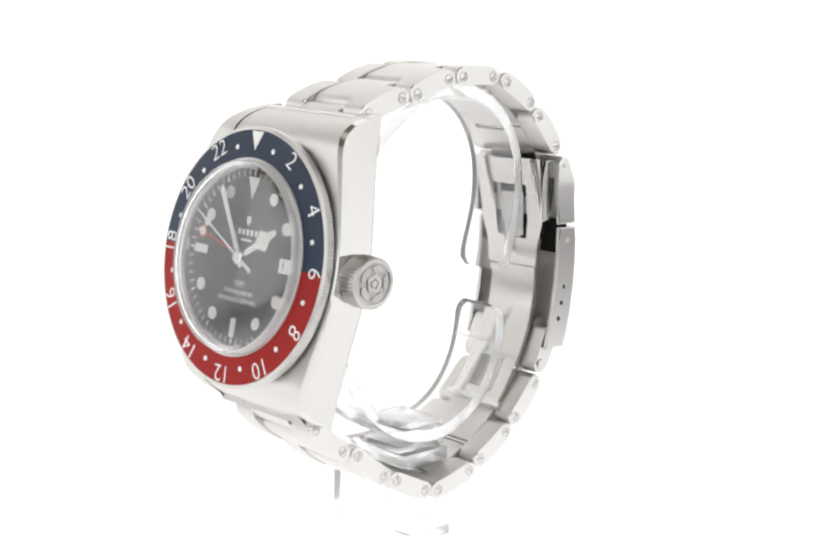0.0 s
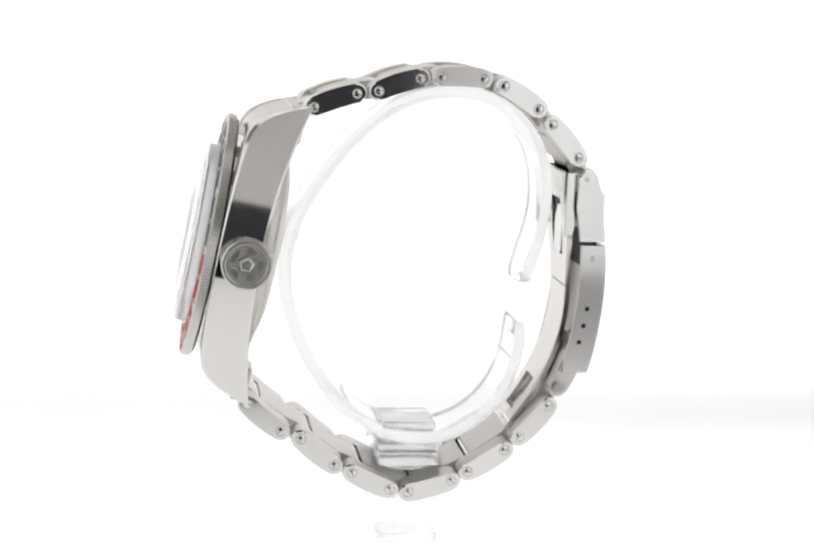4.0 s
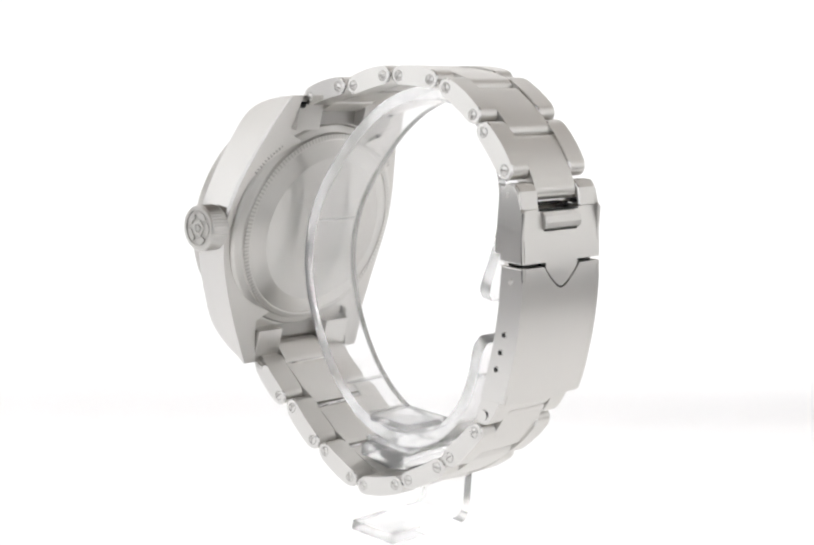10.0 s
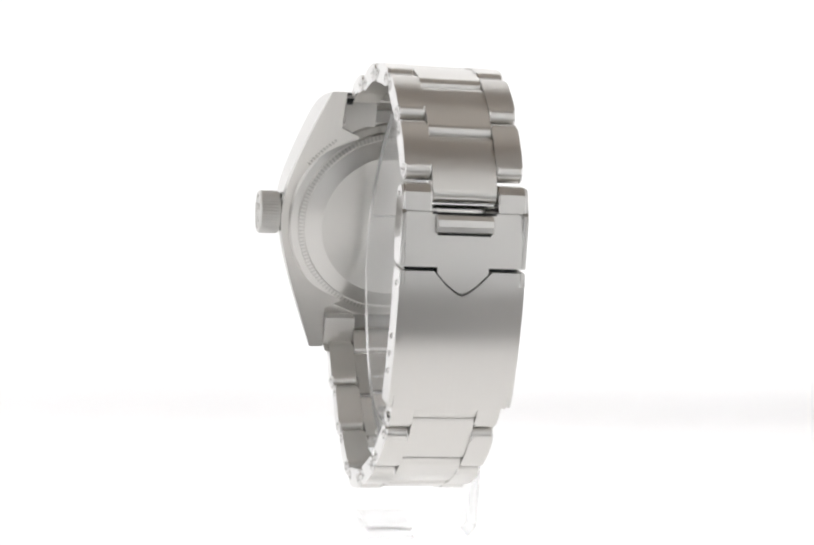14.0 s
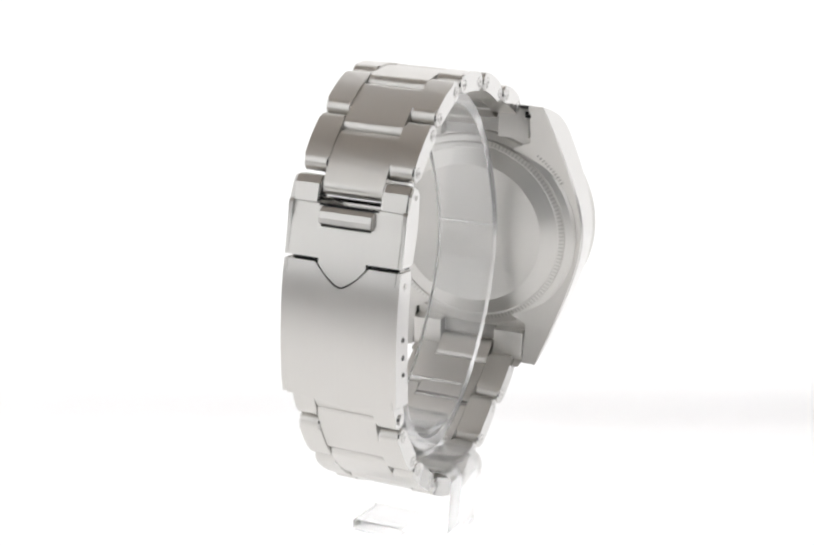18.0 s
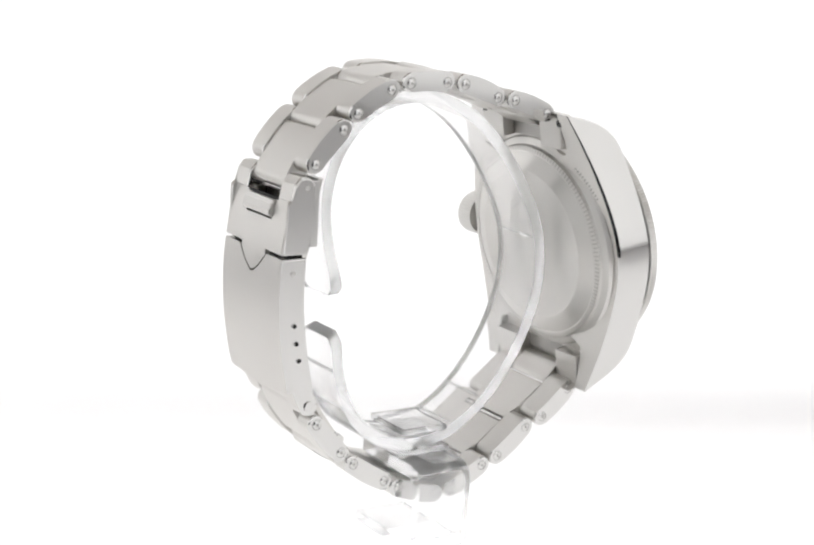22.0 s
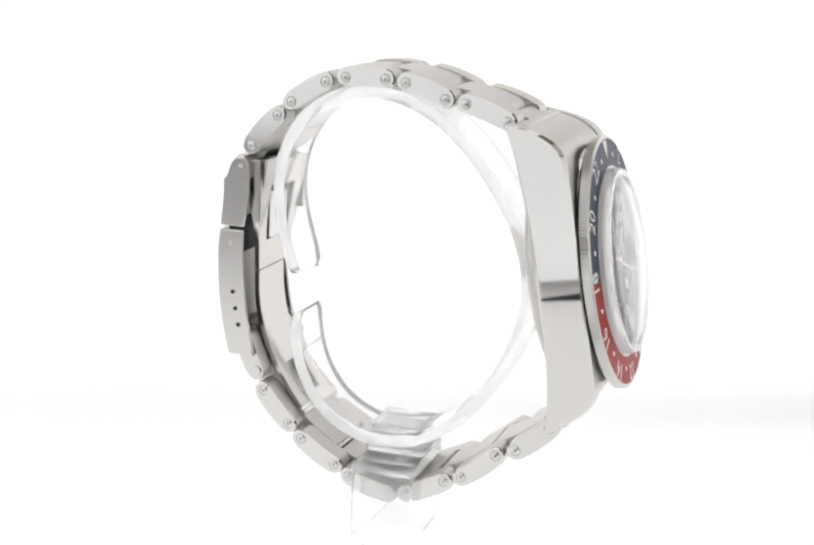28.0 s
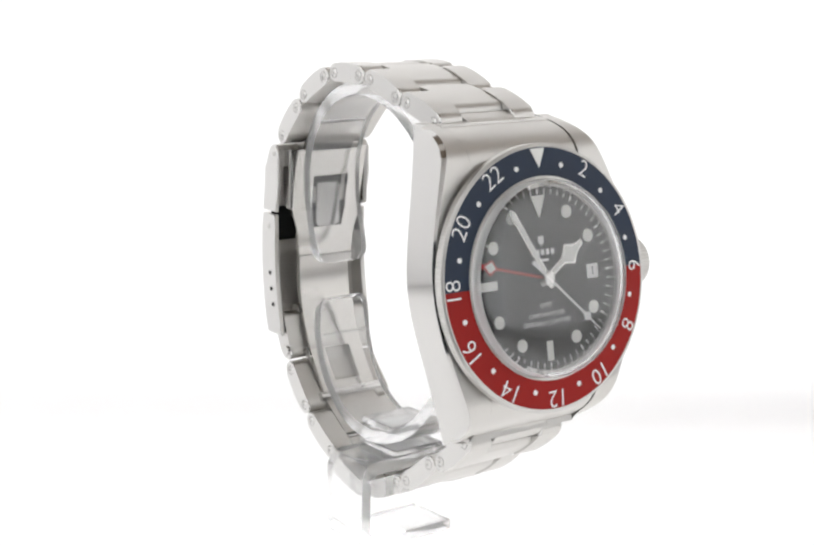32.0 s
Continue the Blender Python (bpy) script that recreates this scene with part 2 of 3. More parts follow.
def insert(a0, a1, mat, name):
    bm = bmesh.new()
    n = 72
    prof = [(16.03, -0.24), (20.52, 0.03), (20.52, 0.4), (16.03, 0.1)]
    rings = []
    for k in range(n + 1):
        a = radians(a0 + (a1 - a0) * k / n)
        rings.append([bm.verts.new((r * math.sin(a), d, r * math.cos(a))) for r, d in prof])
    for p, q in zip(rings, rings[1:]):
        for i in range(4):
            bm.faces.new((p[i], p[(i + 1) % 4], q[(i + 1) % 4], q[i]))
    bm.faces.new(rings[0])
    bm.faces.new(rings[-1][::-1])
    return part(name, bm, mat, bezel)


insert(-90, 90, blue, "blue_insert")
insert(90, 270, red, "red_insert")
SLOPE = math.degrees(math.atan2(0.27, 4.49))


def on_bezel(angle, r):
    """Pose of a mark on the sloping insert, its top outward."""
    d = -0.24 + (r - 16.03) * 0.27 / 4.49
    return pose(0, 0, 0, 0, angle, 0) @ mm(0, d - 0.02, r) @ pose(0, 0, 0, -SLOPE, 0, 0)


for k in range(12):
    if k:
        part("numeral", words(str(2 * k), 4.0, 0.03, -0.05, 1.0), white_paint, bezel, m=on_bezel(30 * k, 18.85))
    part("dot", disc(0, 0, 0.42, -0.03, 0.03), white_paint, bezel, m=on_bezel(30 * k + 15, 18.0))
part("triangle", slab([(-1.5, 1.65), (1.5, 1.65), (0, -1.45)], -0.03, 0.03, 0, 1), lume, bezel, m=on_bezel(0, 18.7))

# crystal, rehaut and dial
crystal = part("crystal", lathe([(15.5, 0.4), (15.5, -1.45), (15.25, -1.98), (14.7, -2.25), (12, -2.7), (8, -3.1), (4, -3.3), (0.01, -3.36),
               (0.01, -2.56), (4, -2.5), (8, -2.3), (12, -1.92), (14.2, -1.5), (14.8, -1.1), (15.0, -0.6), (15.0, 0.4)], 128), (crystal_glass, ground_crystal), watch,
               "domed clear sapphire crystal", CASE, sharp=40)
for p in crystal.data.polygons:      # its rim is ground, the dome clear
    p.material_index = 1 if math.hypot(p.center.x, p.center.z) > 0.01505 else 0
part("inner_ring", lathe([(15.45, 0.42), (15.45, 1.6), (14.4, 1.25), (14.55, 0.42)], 128), polished, watch, "polished steel ring round the dial", CASE)
dial = part("dial", lathe([(0.01, 1.2), (14.6, 1.2), (14.6, 1.6), (0.01, 1.6)], 96), dial_black, watch, "matt black dial with white markers", CASE)
TOP = 1.2


def mark(bm, name="index", mat=None):
    return part(name, bm, mat or lume, dial)


for h in (1, 2, 4, 5, 7, 8, 10, 11):
    a = radians(30 * h)
    mark(disc(11.5 * math.sin(a), 11.5 * math.cos(a), 1.05, TOP - 0.16, TOP - 0.005))
mark(slab([(-1.5, 13.1), (1.5, 13.1), (0, 9.4)], TOP - 0.16, TOP - 0.005, 0, 1))
mark(slab([(-0.62, -9.9), (0.62, -9.9), (0.62, -13.1), (-0.62, -13.1)], TOP - 0.16, TOP - 0.005, 0, 1))
mark(slab([(-9.6, -0.7), (-9.6, 0.7), (-13.0, 0.7), (-13.0, -0.7)], TOP - 0.16, TOP - 0.005, 0, 1))
for k in range(60):
    long_ = k % 5 == 0
    bm = slab([(-0.15 if long_ else -0.08, 13.3), (0.15 if long_ else 0.08, 13.3), (0.15 if long_ else 0.08, 14.3), (-0.15 if long_ else -0.08, 14.3)], TOP - 0.03, TOP - 0.004, 0, 1)
    part("minute_mark", bm, white_paint, dial, m=pose(0, 0, 0, 0, 6 * k, 0))
mark(slab([(9.2, -1.15), (11.6, -1.15), (11.6, 1.15), (9.2, 1.15)], TOP - 0.03, TOP - 0.004, 0, 1), "date_window", white_paint)
part("date_numeral", words("1", 2.0, 0.01), dial_black, dial, m=mm(10.4, TOP - 0.05, 0))
for text, u, size in (("GMT", -4.3, 1.25), ("CHRONOMETER", -5.7, 1.0), ("OFFICIALLY CERTIFIED", -7.0, 1.0)):
    part("lettering", words(text, size, 0.01), white_paint, dial, m=mm(0, TOP - 0.02, u))
mark(slab([(-0.55, 6.6), (0.55, 6.6), (0.55, 5.7), (0, 5.1), (-0.55, 5.7)], TOP - 0.05, TOP - 0.004, 0, 1), "shield", white_paint)
for k in range(5):
    x = -2.3 + 1.05 * k
    mark(slab([(x, 3.6), (x + 0.7, 3.6), (x + 0.7, 4.5), (x, 4.5)], TOP - 0.03, TOP - 0.004, 0, 1), "brand_bar", white_paint)
mark(slab([(-1.3, 2.6), (1.3, 2.6), (1.3, 3.0), (-1.3, 3.0)], TOP - 0.03, TOP - 0.004, 0, 1), "brand_bar", white_paint)


# hands
def hand_pose(angle, d):
    return CASE @ pose(0, 0, 0, 0, angle, 0) @ mm(0, d, 0)


def hand(name, outline, mat, angle, d, label, lume_shape=None):
    ob = part(name, slab(outline, -0.09, 0.09, 0.03, 1), mat, watch, label, hand_pose(angle, d))
    if lume_shape:
        part("lume_fill", slab(lume_shape, -0.13, -0.06, 0, 1), lume, ob)
    return ob


part("gmt_hand", slab([(-0.16, -1.5), (0.16, -1.5), (0.16, 10.2), (-0.16, 10.2)], -0.08, 0.08, 0, 1), red_paint, watch, "red hand with a white square tip", hand_pose(284.5, 0.85))
gmt_tip = part("gmt_hand_tip", slab([(0, 9.9), (1.25, 11.3), (0, 13.2), (-1.25, 11.3)], -0.1, 0.1, 0.02, 1), red_paint, watch, "white square tip of the red hand", hand_pose(284.5, 0.83))
part("lume_fill", slab([(0, 10.35), (0.9, 11.35), (0, 12.7), (-0.9, 11.35)], -0.14, -0.08, 0, 1), lume, gmt_tip)
hour_hand = hand("hour_hand", [(-0.55, -1.6), (0.55, -1.6), (0.55, 4.3), (2.0, 6.1), (0.75, 7.6), (0.5, 9.4), (-0.5, 9.4), (-0.75, 7.6), (-2.0, 6.1), (-0.55, 4.3)], polished, 57.5, 0.55,
                 "polished steel snowflake hour hand", [(-0.35, 1.4), (0.35, 1.4), (0.35, 4.5), (1.7, 6.1), (0.55, 7.4), (0.3, 9.2), (-0.3, 9.2), (-0.55, 7.4), (-1.7, 6.1), (-0.35, 4.5)])
minute_hand = hand("minute_hand", [(-0.55, -1.8), (0.55, -1.8), (0.6, 12.2), (0, 13.2), (-0.6, 12.2)], polished, 328, 0.25, "polished steel minute hand",
                   [(-0.38, 1.5), (0.38, 1.5), (0.42, 12.0), (0, 12.8), (-0.42, 12.0)])
second_hand = hand("second_hand", [(-0.35, -4.2), (0.35, -4.2), (0.16, 0), (0.12, 9.2), (0.85, 10.1), (0.1, 11.0), (0.08, 13.8), (-0.08, 13.8), (-0.1, 11.0), (-0.85, 10.1), (-0.12, 9.2), (-0.16, 0)],
                   white_paint, 294, -0.05, "slim white seconds hand")
part("hand_cap", lathe([(0.01, -0.3), (0.95, -0.3), (1.2, -0.1), (1.2, 1.1), (0.01, 1.1)], 32), polished, watch, "polished steel cap over the middle of the dial", CASE)


# crown
def crown():
    return lathe([(0.01, 25.2), (3.2, 25.2), (3.25, 25.45), (3.5, 25.55), (3.8, 25.5), (4.05, 25.2), (4.1, 24.8), (4.1, 22.1), (3.8, 21.6), (2.2, 21.6), (2.2, 19.0), (0.01, 19.0)], 168, "x",
                 mod=lambda i, k: -0.2 * ((k // 2) % 2) if i in (6, 7) else 0)


AXLE = CASE @ mm(0, 6.5, 0)
crown_ob = part("crown", crown(), satin, watch, "knurled steel winding crown with a rose in relief", AXLE, sharp=40)
# recess floor is coloured darker to set its shade against the petals
part("crown_recess", lathe([(0.01, 25.15), (0.01, 25.24), (3.2, 25.24), (3.2, 25.15)], 48, "x"), relief_shade, crown_ob)
for k in range(5):
    mid = radians(72 * k + 8)
    arc = [radians(-29 + 58 * j / 8) for j in range(9)]
    rim = [(mid + a, 2.95 - 0.35 * (abs(a) / 0.5) ** 2) for a in arc] + [(mid + a * 0.72, 1.85) for a in arc[::-1]]
    part("petal", slab([(r * math.sin(a), r * math.cos(a)) for a, r in rim], 25.2, 25.5, 0.08, 0), satin, crown_ob)
part("petal_ring", lathe([(0.95, 25.2), (0.95, 25.42), (1.2, 25.5), (1.6, 25.46), (1.6, 25.2)], 5, "x"), satin, crown_ob)
part("crown_boss", lathe([(0.01, 25.2), (0.01, 25.5), (0.5, 25.46), (0.62, 25.2)], 24, "x"), satin, crown_ob)

# case back with its ring of notches
back = part("case_back", lathe([(0.01, 8.0), (19.9, 8.0), (19.9, 9.5), (19.5, 10.0), (18.3, 10.45), (18.2, 10.7), (17.0, 11.2), (15.6, 11.7), (14.4, 12.15), (13.9, 12.25), (13.6, 12.16), (0.01, 12.15)], 160),
            turned_steel, watch, "brushed steel screwed case back", CASE, sharp=20)
bm = bmesh.new()
for k in range(150):
    a = 2 * math.pi * k / 150
    m4 = Matrix.Rotation(a, 4, "Y")
    lo = [bm.verts.new(m4 @ Vector(p)) for p in ((-0.14, 10.9, 17.25), (0.14, 10.9, 17.25), (0.14, 10.6, 18.15), (-0.14, 10.6, 18.15))]
    hi = [bm.verts.new(m4 @ Vector(p)) for p in ((-0.14, 11.32, 17.25), (0.14, 11.32, 17.25), (0.14, 11.1, 18.15), (-0.14, 11.1, 18.15))]
    bm.faces.new(hi)
    for i in range(4):
        bm.faces.new((lo[i], lo[(i + 1) % 4], hi[(i + 1) % 4], hi[i]))
# ticks in darker steel paint the shade of the notches
part("notch_ring", bm, relief_shade, back)
part("tooth_ring", lathe([(18.3, 10.3), (18.2, 11.05), (17.3, 11.31), (17.05, 11.25), (17.0, 10.3)], 300,
     mod=lambda i, k: -0.16 * (k % 2) if i in (0, 1) else 0), turned_steel, back)
bm = bmesh.new()
for k in range(64):
    m4 = Matrix.Rotation(radians(360 * k / 64), 4, "Y")
    h = (0.42, 0.3, 0.38, 0.42, 0.34)[k % 5]
    if k % 16 < 14:
        bm.faces.new([bm.verts.new(m4 @ Vector(p)) for p in ((-0.12, 12.157, 11.9 - h), (0.12, 12.157, 11.9 - h), (0.12, 12.157, 11.9 + h), (-0.12, 12.157, 11.9 + h))])
part("engraving", bm, relief_shade, back)
for side in (-1, 1):
    bm = bmesh.new()
    for k in range(11):
        a = radians(38 + 1.9 * k) * side
        x, u = 20.3 * math.sin(a), 20.3 * math.cos(a)
        tx, tu = math.cos(a), -math.sin(a)
        h = 0.45 if k % 3 else 0.32
        ring = [(x + tx * i + tu * -j, u + tu * i + tx * j) for i, j in ((-0.14, -h), (0.14, -h), (0.14, h), (-0.14, h))]
        slab(ring, back_of(u) - 0.2, back_of(u) + 0.02, 0, 1, bm)
    part("engraving", bm, screw_mark, back)

# ---- bracelet ----
UPPER = [((-18.8, 28.95), (-11.7, 31.4)), ((-8.1, 31.9), (-1.2, 34.2)), ((2.4, 34.5), (9.5, 34.4)), ((13.1, 33.4), (19.2, 29.65)), ((21.7, 27.1), (26.5, 21.6))]
LOWER = [((-28.65, -21.75), (-22.95, -26.4)), ((-19.45, -27.95), (-13.55, -32.6)), ((-10.4, -34.0), (-3.7, -37.05)), ((-0.4, -37.65), (7.1, -35.6)), ((10.0, -34.0), (16.35, -30.1)), ((18.9, -27.7), (23.8, -22.2))]
HALF = 1.7
BAND = mm(0.49, 0, 0) @ pose(0, 0, 0, 0, 0.15, -0.36) @ Matrix.Diagonal((0.978, 1, 1, 1))   # the bracelet hangs a little askew


def link_outline(p, q, half=HALF, arch=0.28, square=False, inner=0.86):
    """Outline of a link between two pins: rounded ends and a slightly arched outer face."""
    p, q = Vector(p), Vector(q)
    e = (q - p).normalized()
    n = Vector((-e.y, e.x))
    if n.dot((p + q) / 2) < 0:
        n = -n
    length = (q - p).length
    pts = []

    def across(a):
        s = math.sin(a)
        return s if s > 0 else inner * s

    def reach(a):
        c, s = math.cos(a), math.sin(a)
        if square and s < 0 and abs(c) > 1e-6:
            return math.copysign((1 + 0.4 * s) * abs(c) ** 0.3, c)
        return c

    for k in range(15):
        a = math.pi / 2 - math.pi * k / 14
        pts.append(q + e * half * reach(a) + n * half * across(a))
    for k in range(1, 4):
        s = k / 4
        pts.append(q - e * length * s - n * (inner * half - 0.35 * arch * math.sin(math.pi * s)))
    for k in range(15):
        a = -math.pi / 2 - math.pi * k / 14
        pts.append(p + e * half * reach(a) + n * half * across(a))
    for k in range(1, 4):
        s = k / 4
        pts.append(p + e * length * s + n * (half + arch * math.sin(math.pi * s)))
    return [tuple(v) for v in pts]


def screw(parent, x, y, z, side, slant):
    """A domed screw head in its countersunk ring, slotted on the crown's side, a plain pin end on the other."""
    at = mm(x, y, z) @ pose(0, 0, 0, slant, 0, 0 if side > 0 else 180)
    part("screw_head", lathe([(0.01, 0.2), (0.3, 0.18), (0.58, 0.11), (0.76, 0.0), (0.8, -0.12), (0.8, -0.4), (0.01, -0.4)], 20, "x"), polished, parent, m=at)
    # ring, slot and dimple are not cut; dark steel paints their shade
    bm = lathe([(0.81, -0.1), (0.81, 0.012), (0.92, 0.012), (0.92, -0.1)], 20, "x")
    if side > 0:
        slab([(-0.11, -0.62), (0.11, -0.62), (0.11, 0.62), (-0.11, 0.62)], 0.02, 0.21, 0, 0, bm)
    else:
        slab([(0.24 * math.cos(math.pi * k / 5), 0.24 * math.sin(math.pi * k / 5)) for k in range(10)], 0.1, 0.205, 0, 0, bm)
    part("screw_slot", bm, screw_mark, parent, m=at)


def back_plate(p, q, r, s):
    """Inner side of a centre link: flush with its outer links, bent over to the next ones."""
    p, q, r, s = Vector(p), Vector(q), Vector(r), Vector(s)
    runs = [(p, q), (r, s)]
    out = []
    for a, b in runs:
        e = (b - a).normalized()
        n = Vector((-e.y, e.x))
        out.append((e, -n if n.dot(a) < 0 else n))
    (e, n), (f, m) = out
    line = [(p + e * 1.95, n), (q, n), (r + f * 0.3, m), (r + f * 0.8, m)]
    deep, thin = HALF * 0.86 - 0.02, HALF * 0.86 - 0.75
    return [tuple(v - k * deep) for v, k in line] + [tuple(v - k * thin) for v, k in line[::-1]]


def bracelet(rows, tip, taper):
    count = len(rows)
    for i, (p, q) in enumerate(rows):
        w = 10.25 - taper * i / (count - 1)
        for side in (-1, 1):
            x0, x1 = side * 5.32, side * w
            bm = slab(link_outline(p, q), min(x0, x1), max(x0, x1), 0.3)
            lean = math.tan(radians(-1 + 2 * i / (count - 1)))
            for v in bm.verts:
                if abs(v.co.x) > w - 0.5:
                    v.co.x -= side * lean * (v.co.y - (p[0] + q[0]) / 2)
            ob = part("outer_link", bm, (brushed, polished), watch, m=BAND)
            for y, z in (p, q):
                screw(ob, side * (w - lean * (y - (p[0] + q[0]) / 2)), y, z, side, (37 * i + 71 * side + 53 * (y > z)) % 180)
        a = Vector(p) + (Vector(q) - Vector(p)).normalized() * 2.9
        nxt = rows[i + 1] if i + 1 < count else tip
        b = Vector(nxt[0])
        e = (Vector(q) - Vector(p)).normalized()
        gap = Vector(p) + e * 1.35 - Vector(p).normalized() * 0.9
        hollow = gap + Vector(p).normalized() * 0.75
        # black rod put in the gap to paint the shade between links
        part("link_gap", rod(-5.2, 5.2, 0.62, 8), shade_black, watch, m=BAND @ mm(0, hollow.x, hollow.y))
        part("pin", rod(-5.3, 5.3, 0.42), polished, watch, m=BAND @ mm(0, gap.x, gap.y))
        part("center_link", slab(link_outline(a, b, HALF - 0.04, 0.3, True, 0.4), -5.29, 5.29, 0.14), brushed, watch, m=BAND)
        part("link_back", slab(back_plate(p, q, *nxt), -5.28, 5.28, 0.1), brushed, watch, m=BAND)


bracelet(UPPER, ((28.1, 18.2), (29.3, 14)), 0.45)
bracelet(LOWER, ((25.3, -18.8), (27.5, -14)), 0.9)


# end links between the lugs
def end_link(sign):
    bm = bmesh.new()
    us = [17.5 + 8.1 * k / 16 for k in range(17)]
    skin = [(front(sign * u) + 0.25, sign * u) for u in us]
    slab(skin + [(9.6, sign * 25.2), (9.6, sign * 17.5)], -11.12, 11.12, 0.12, 0, bm)
    for x0, x1 in ((-11.2, -5.4), (5.4, 11.2)):
        slab([(9.5, sign * 19.4), (9.5, sign * 25.1), (11.9, sign * 25.1), (12.1, sign * 24.0), (12.1, sign * 19.4)], x0, x1, 0.12, 0, bm)
    return bm


for sign in (1, -1):
    # darker block added to paint the shade between the end link's two blocks
    part("end_recess", block(-5.35, 5.35, 9.55, 9.75, min(sign * 19.6, sign * 22.4), max(sign * 19.6, sign * 22.4)), screw_mark, watch, m=CASE @ mm(0.25, 0, 0))
    part("end_link", end_link(sign), brushed, watch, "brushed steel end link between the lugs", CASE @ mm(0.25, 0, 0))
for (y, z), toward in (((-18.8, 28.95), UPPER[0]), ((-28.4, -21.9), LOWER[0])):
    e = (Vector(toward[1]) - Vector(toward[0])).normalized()
    sink = Vector((y, z)).normalized() * -0.75
    part("center_link", slab(link_outline(Vector((y, z)) - e * 3.2 + sink, Vector((y, z)) + sink * 0.4, 1.35, 0.2), -5.2, 5.2, 0.22), brushed, watch, m=BAND)

for side in (-1, 1):
    for u, d in ((24.0, 11.6), (-23.9, 11.3)):
        # no hole is cut: a black plug paints the shade inside it
        hole = part("spring_bar_hole", rod(side * 10.3, side * 11.38, 0.75, 14), shade_black, watch, m=CASE @ mm(0, d, u))
        part("spring_bar_tip", rod(side * 9.6, side * 11.42, 0.36, 12), polished, hole)

# ---- folding clasp ----
def sheet(nx, nz, place, thick, keep=None):
    """A bent plate: place(i, j) gives its outer skin, it is thick inward (-y), cells where keep(i, j) fails are cut out."""
    bm = bmesh.new()
    out = [[bm.verts.new(place(i, j)) for j in range(nz + 1)] for i in range(nx + 1)]
    inn = [[bm.verts.new(Vector(place(i, j)) - Vector((0, thick, 0))) for j in range(nz + 1)] for i in range(nx + 1)]
    has = lambda i, j: 0 <= i < nx and 0 <= j < nz and (keep is None or keep(i, j))
    for i in range(nx):
        for j in range(nz):
            if not has(i, j):
                continue
            for g, flip in ((out, 1), (inn, -1)):
                bm.faces.new([g[i][j], g[i + 1][j], g[i + 1][j + 1], g[i][j + 1]][::flip])
            for di, dj, (p, q) in ((-1, 0, ((i, j), (i, j + 1))), (1, 0, ((i + 1, j), (i + 1, j + 1))), (0, -1, ((i, j), (i + 1, j))), (0, 1, ((i, j + 1), (i + 1, j + 1)))):
                if not has(i + di, j + dj):
                    bm.faces.new((out[p[0]][p[1]], out[q[0]][q[1]], inn[q[0]][q[1]], inn[p[0]][p[1]]))
    bmesh.ops.delete(bm, geom=[v for v in bm.verts if not v.link_faces], context="VERTS")
    return bm


def bow(z):
    """Outer skin of the clasp in side view."""
    return 32.4 - 0.0078 * (z - 1.0) ** 2


clasp = part("clasp_plate", sheet(22, 12, lambda i, j: (-9.65 + 19.3 * i / 22, bow(7.2 + 8.4 * j / 12) - 0.003 * (7.2 + 8.4 * j / 12 - 7) ** 2, 7.2 + 8.4 * j / 12), 1.3,
             lambda i, j: not (5 < i < 16 and j > 6)), brushed, watch, "brushed steel clasp plate with a notch for the tab", BAND)
for side in (-1, 1):
    part("collar", slab([(26.9, 15.75), (26.9, 18.7), (27.8, 19.7), (29.2, 19.7), (30.2, 18.6), (30.75, 15.75)], min(side * 5.4, side * 10.1), max(side * 5.4, side * 10.1), 0.25), (brushed, polished), clasp)
    bm = slab([(26.7, 18.3), (27.6, 19.5), (29.3, 19.5), (30.2, 18.3), (30.6, 15.9), (31.55, 15.5), (bow(12), 12), (bow(7.2), 7.2), (27.6, 7.2), (26.7, 13)], min(side * 9.65, side * 10.4), max(side * 9.65, side * 10.4), 0.22)
    for v in bm.verts:
        v.co.x -= side * 0.015 * (v.co.y - 29) if abs(v.co.x) > 10.0 else 0
    part("clasp_side", bm, (brushed, polished), clasp)
    part("spring_bar_hole", rod(-0.1, 0.1, 0.4), satin, clasp, m=mm(side * 10.42, 28.2, 18.0))
part("lift_tab", slab([(29.9, 15.3), (31.0, 15.2), (31.75, 14.6), (32.05, 13.6), (32.0, 12.75), (31.2, 12.35), (30.2, 12.6)], -4.75, 4.75, 0.25), satin, clasp, "satin steel lift tab")
# black strip behind the tab paints the shade in its slot
part("tab_recess", slab([(30.2, 12.1), (30.6, 12.1), (30.6, 15.6), (30.2, 15.6)], -5.2, 5.2), shade_black, clasp)
part("spring_bar", rod(-5.4, 5.4, 0.75), polished, clasp, m=mm(0, 28.2, 16.6))


def notch(x):
    """Upper rim of the clasp cover."""
    return 6.55 if abs(x) > 4.7 else 2.75 + 3.8 * (abs(x) / 4.7) ** 1.5


def tongue_skin(i, j):
    x = -4.2 + 8.4 * i / 16
    z = 7.25 + (notch(x) + 0.32 - 7.25) * j / 6
    return (x, bow(z) - 0.03, z)


part("tongue", sheet(16, 6, tongue_skin, 1.0), brushed, clasp)
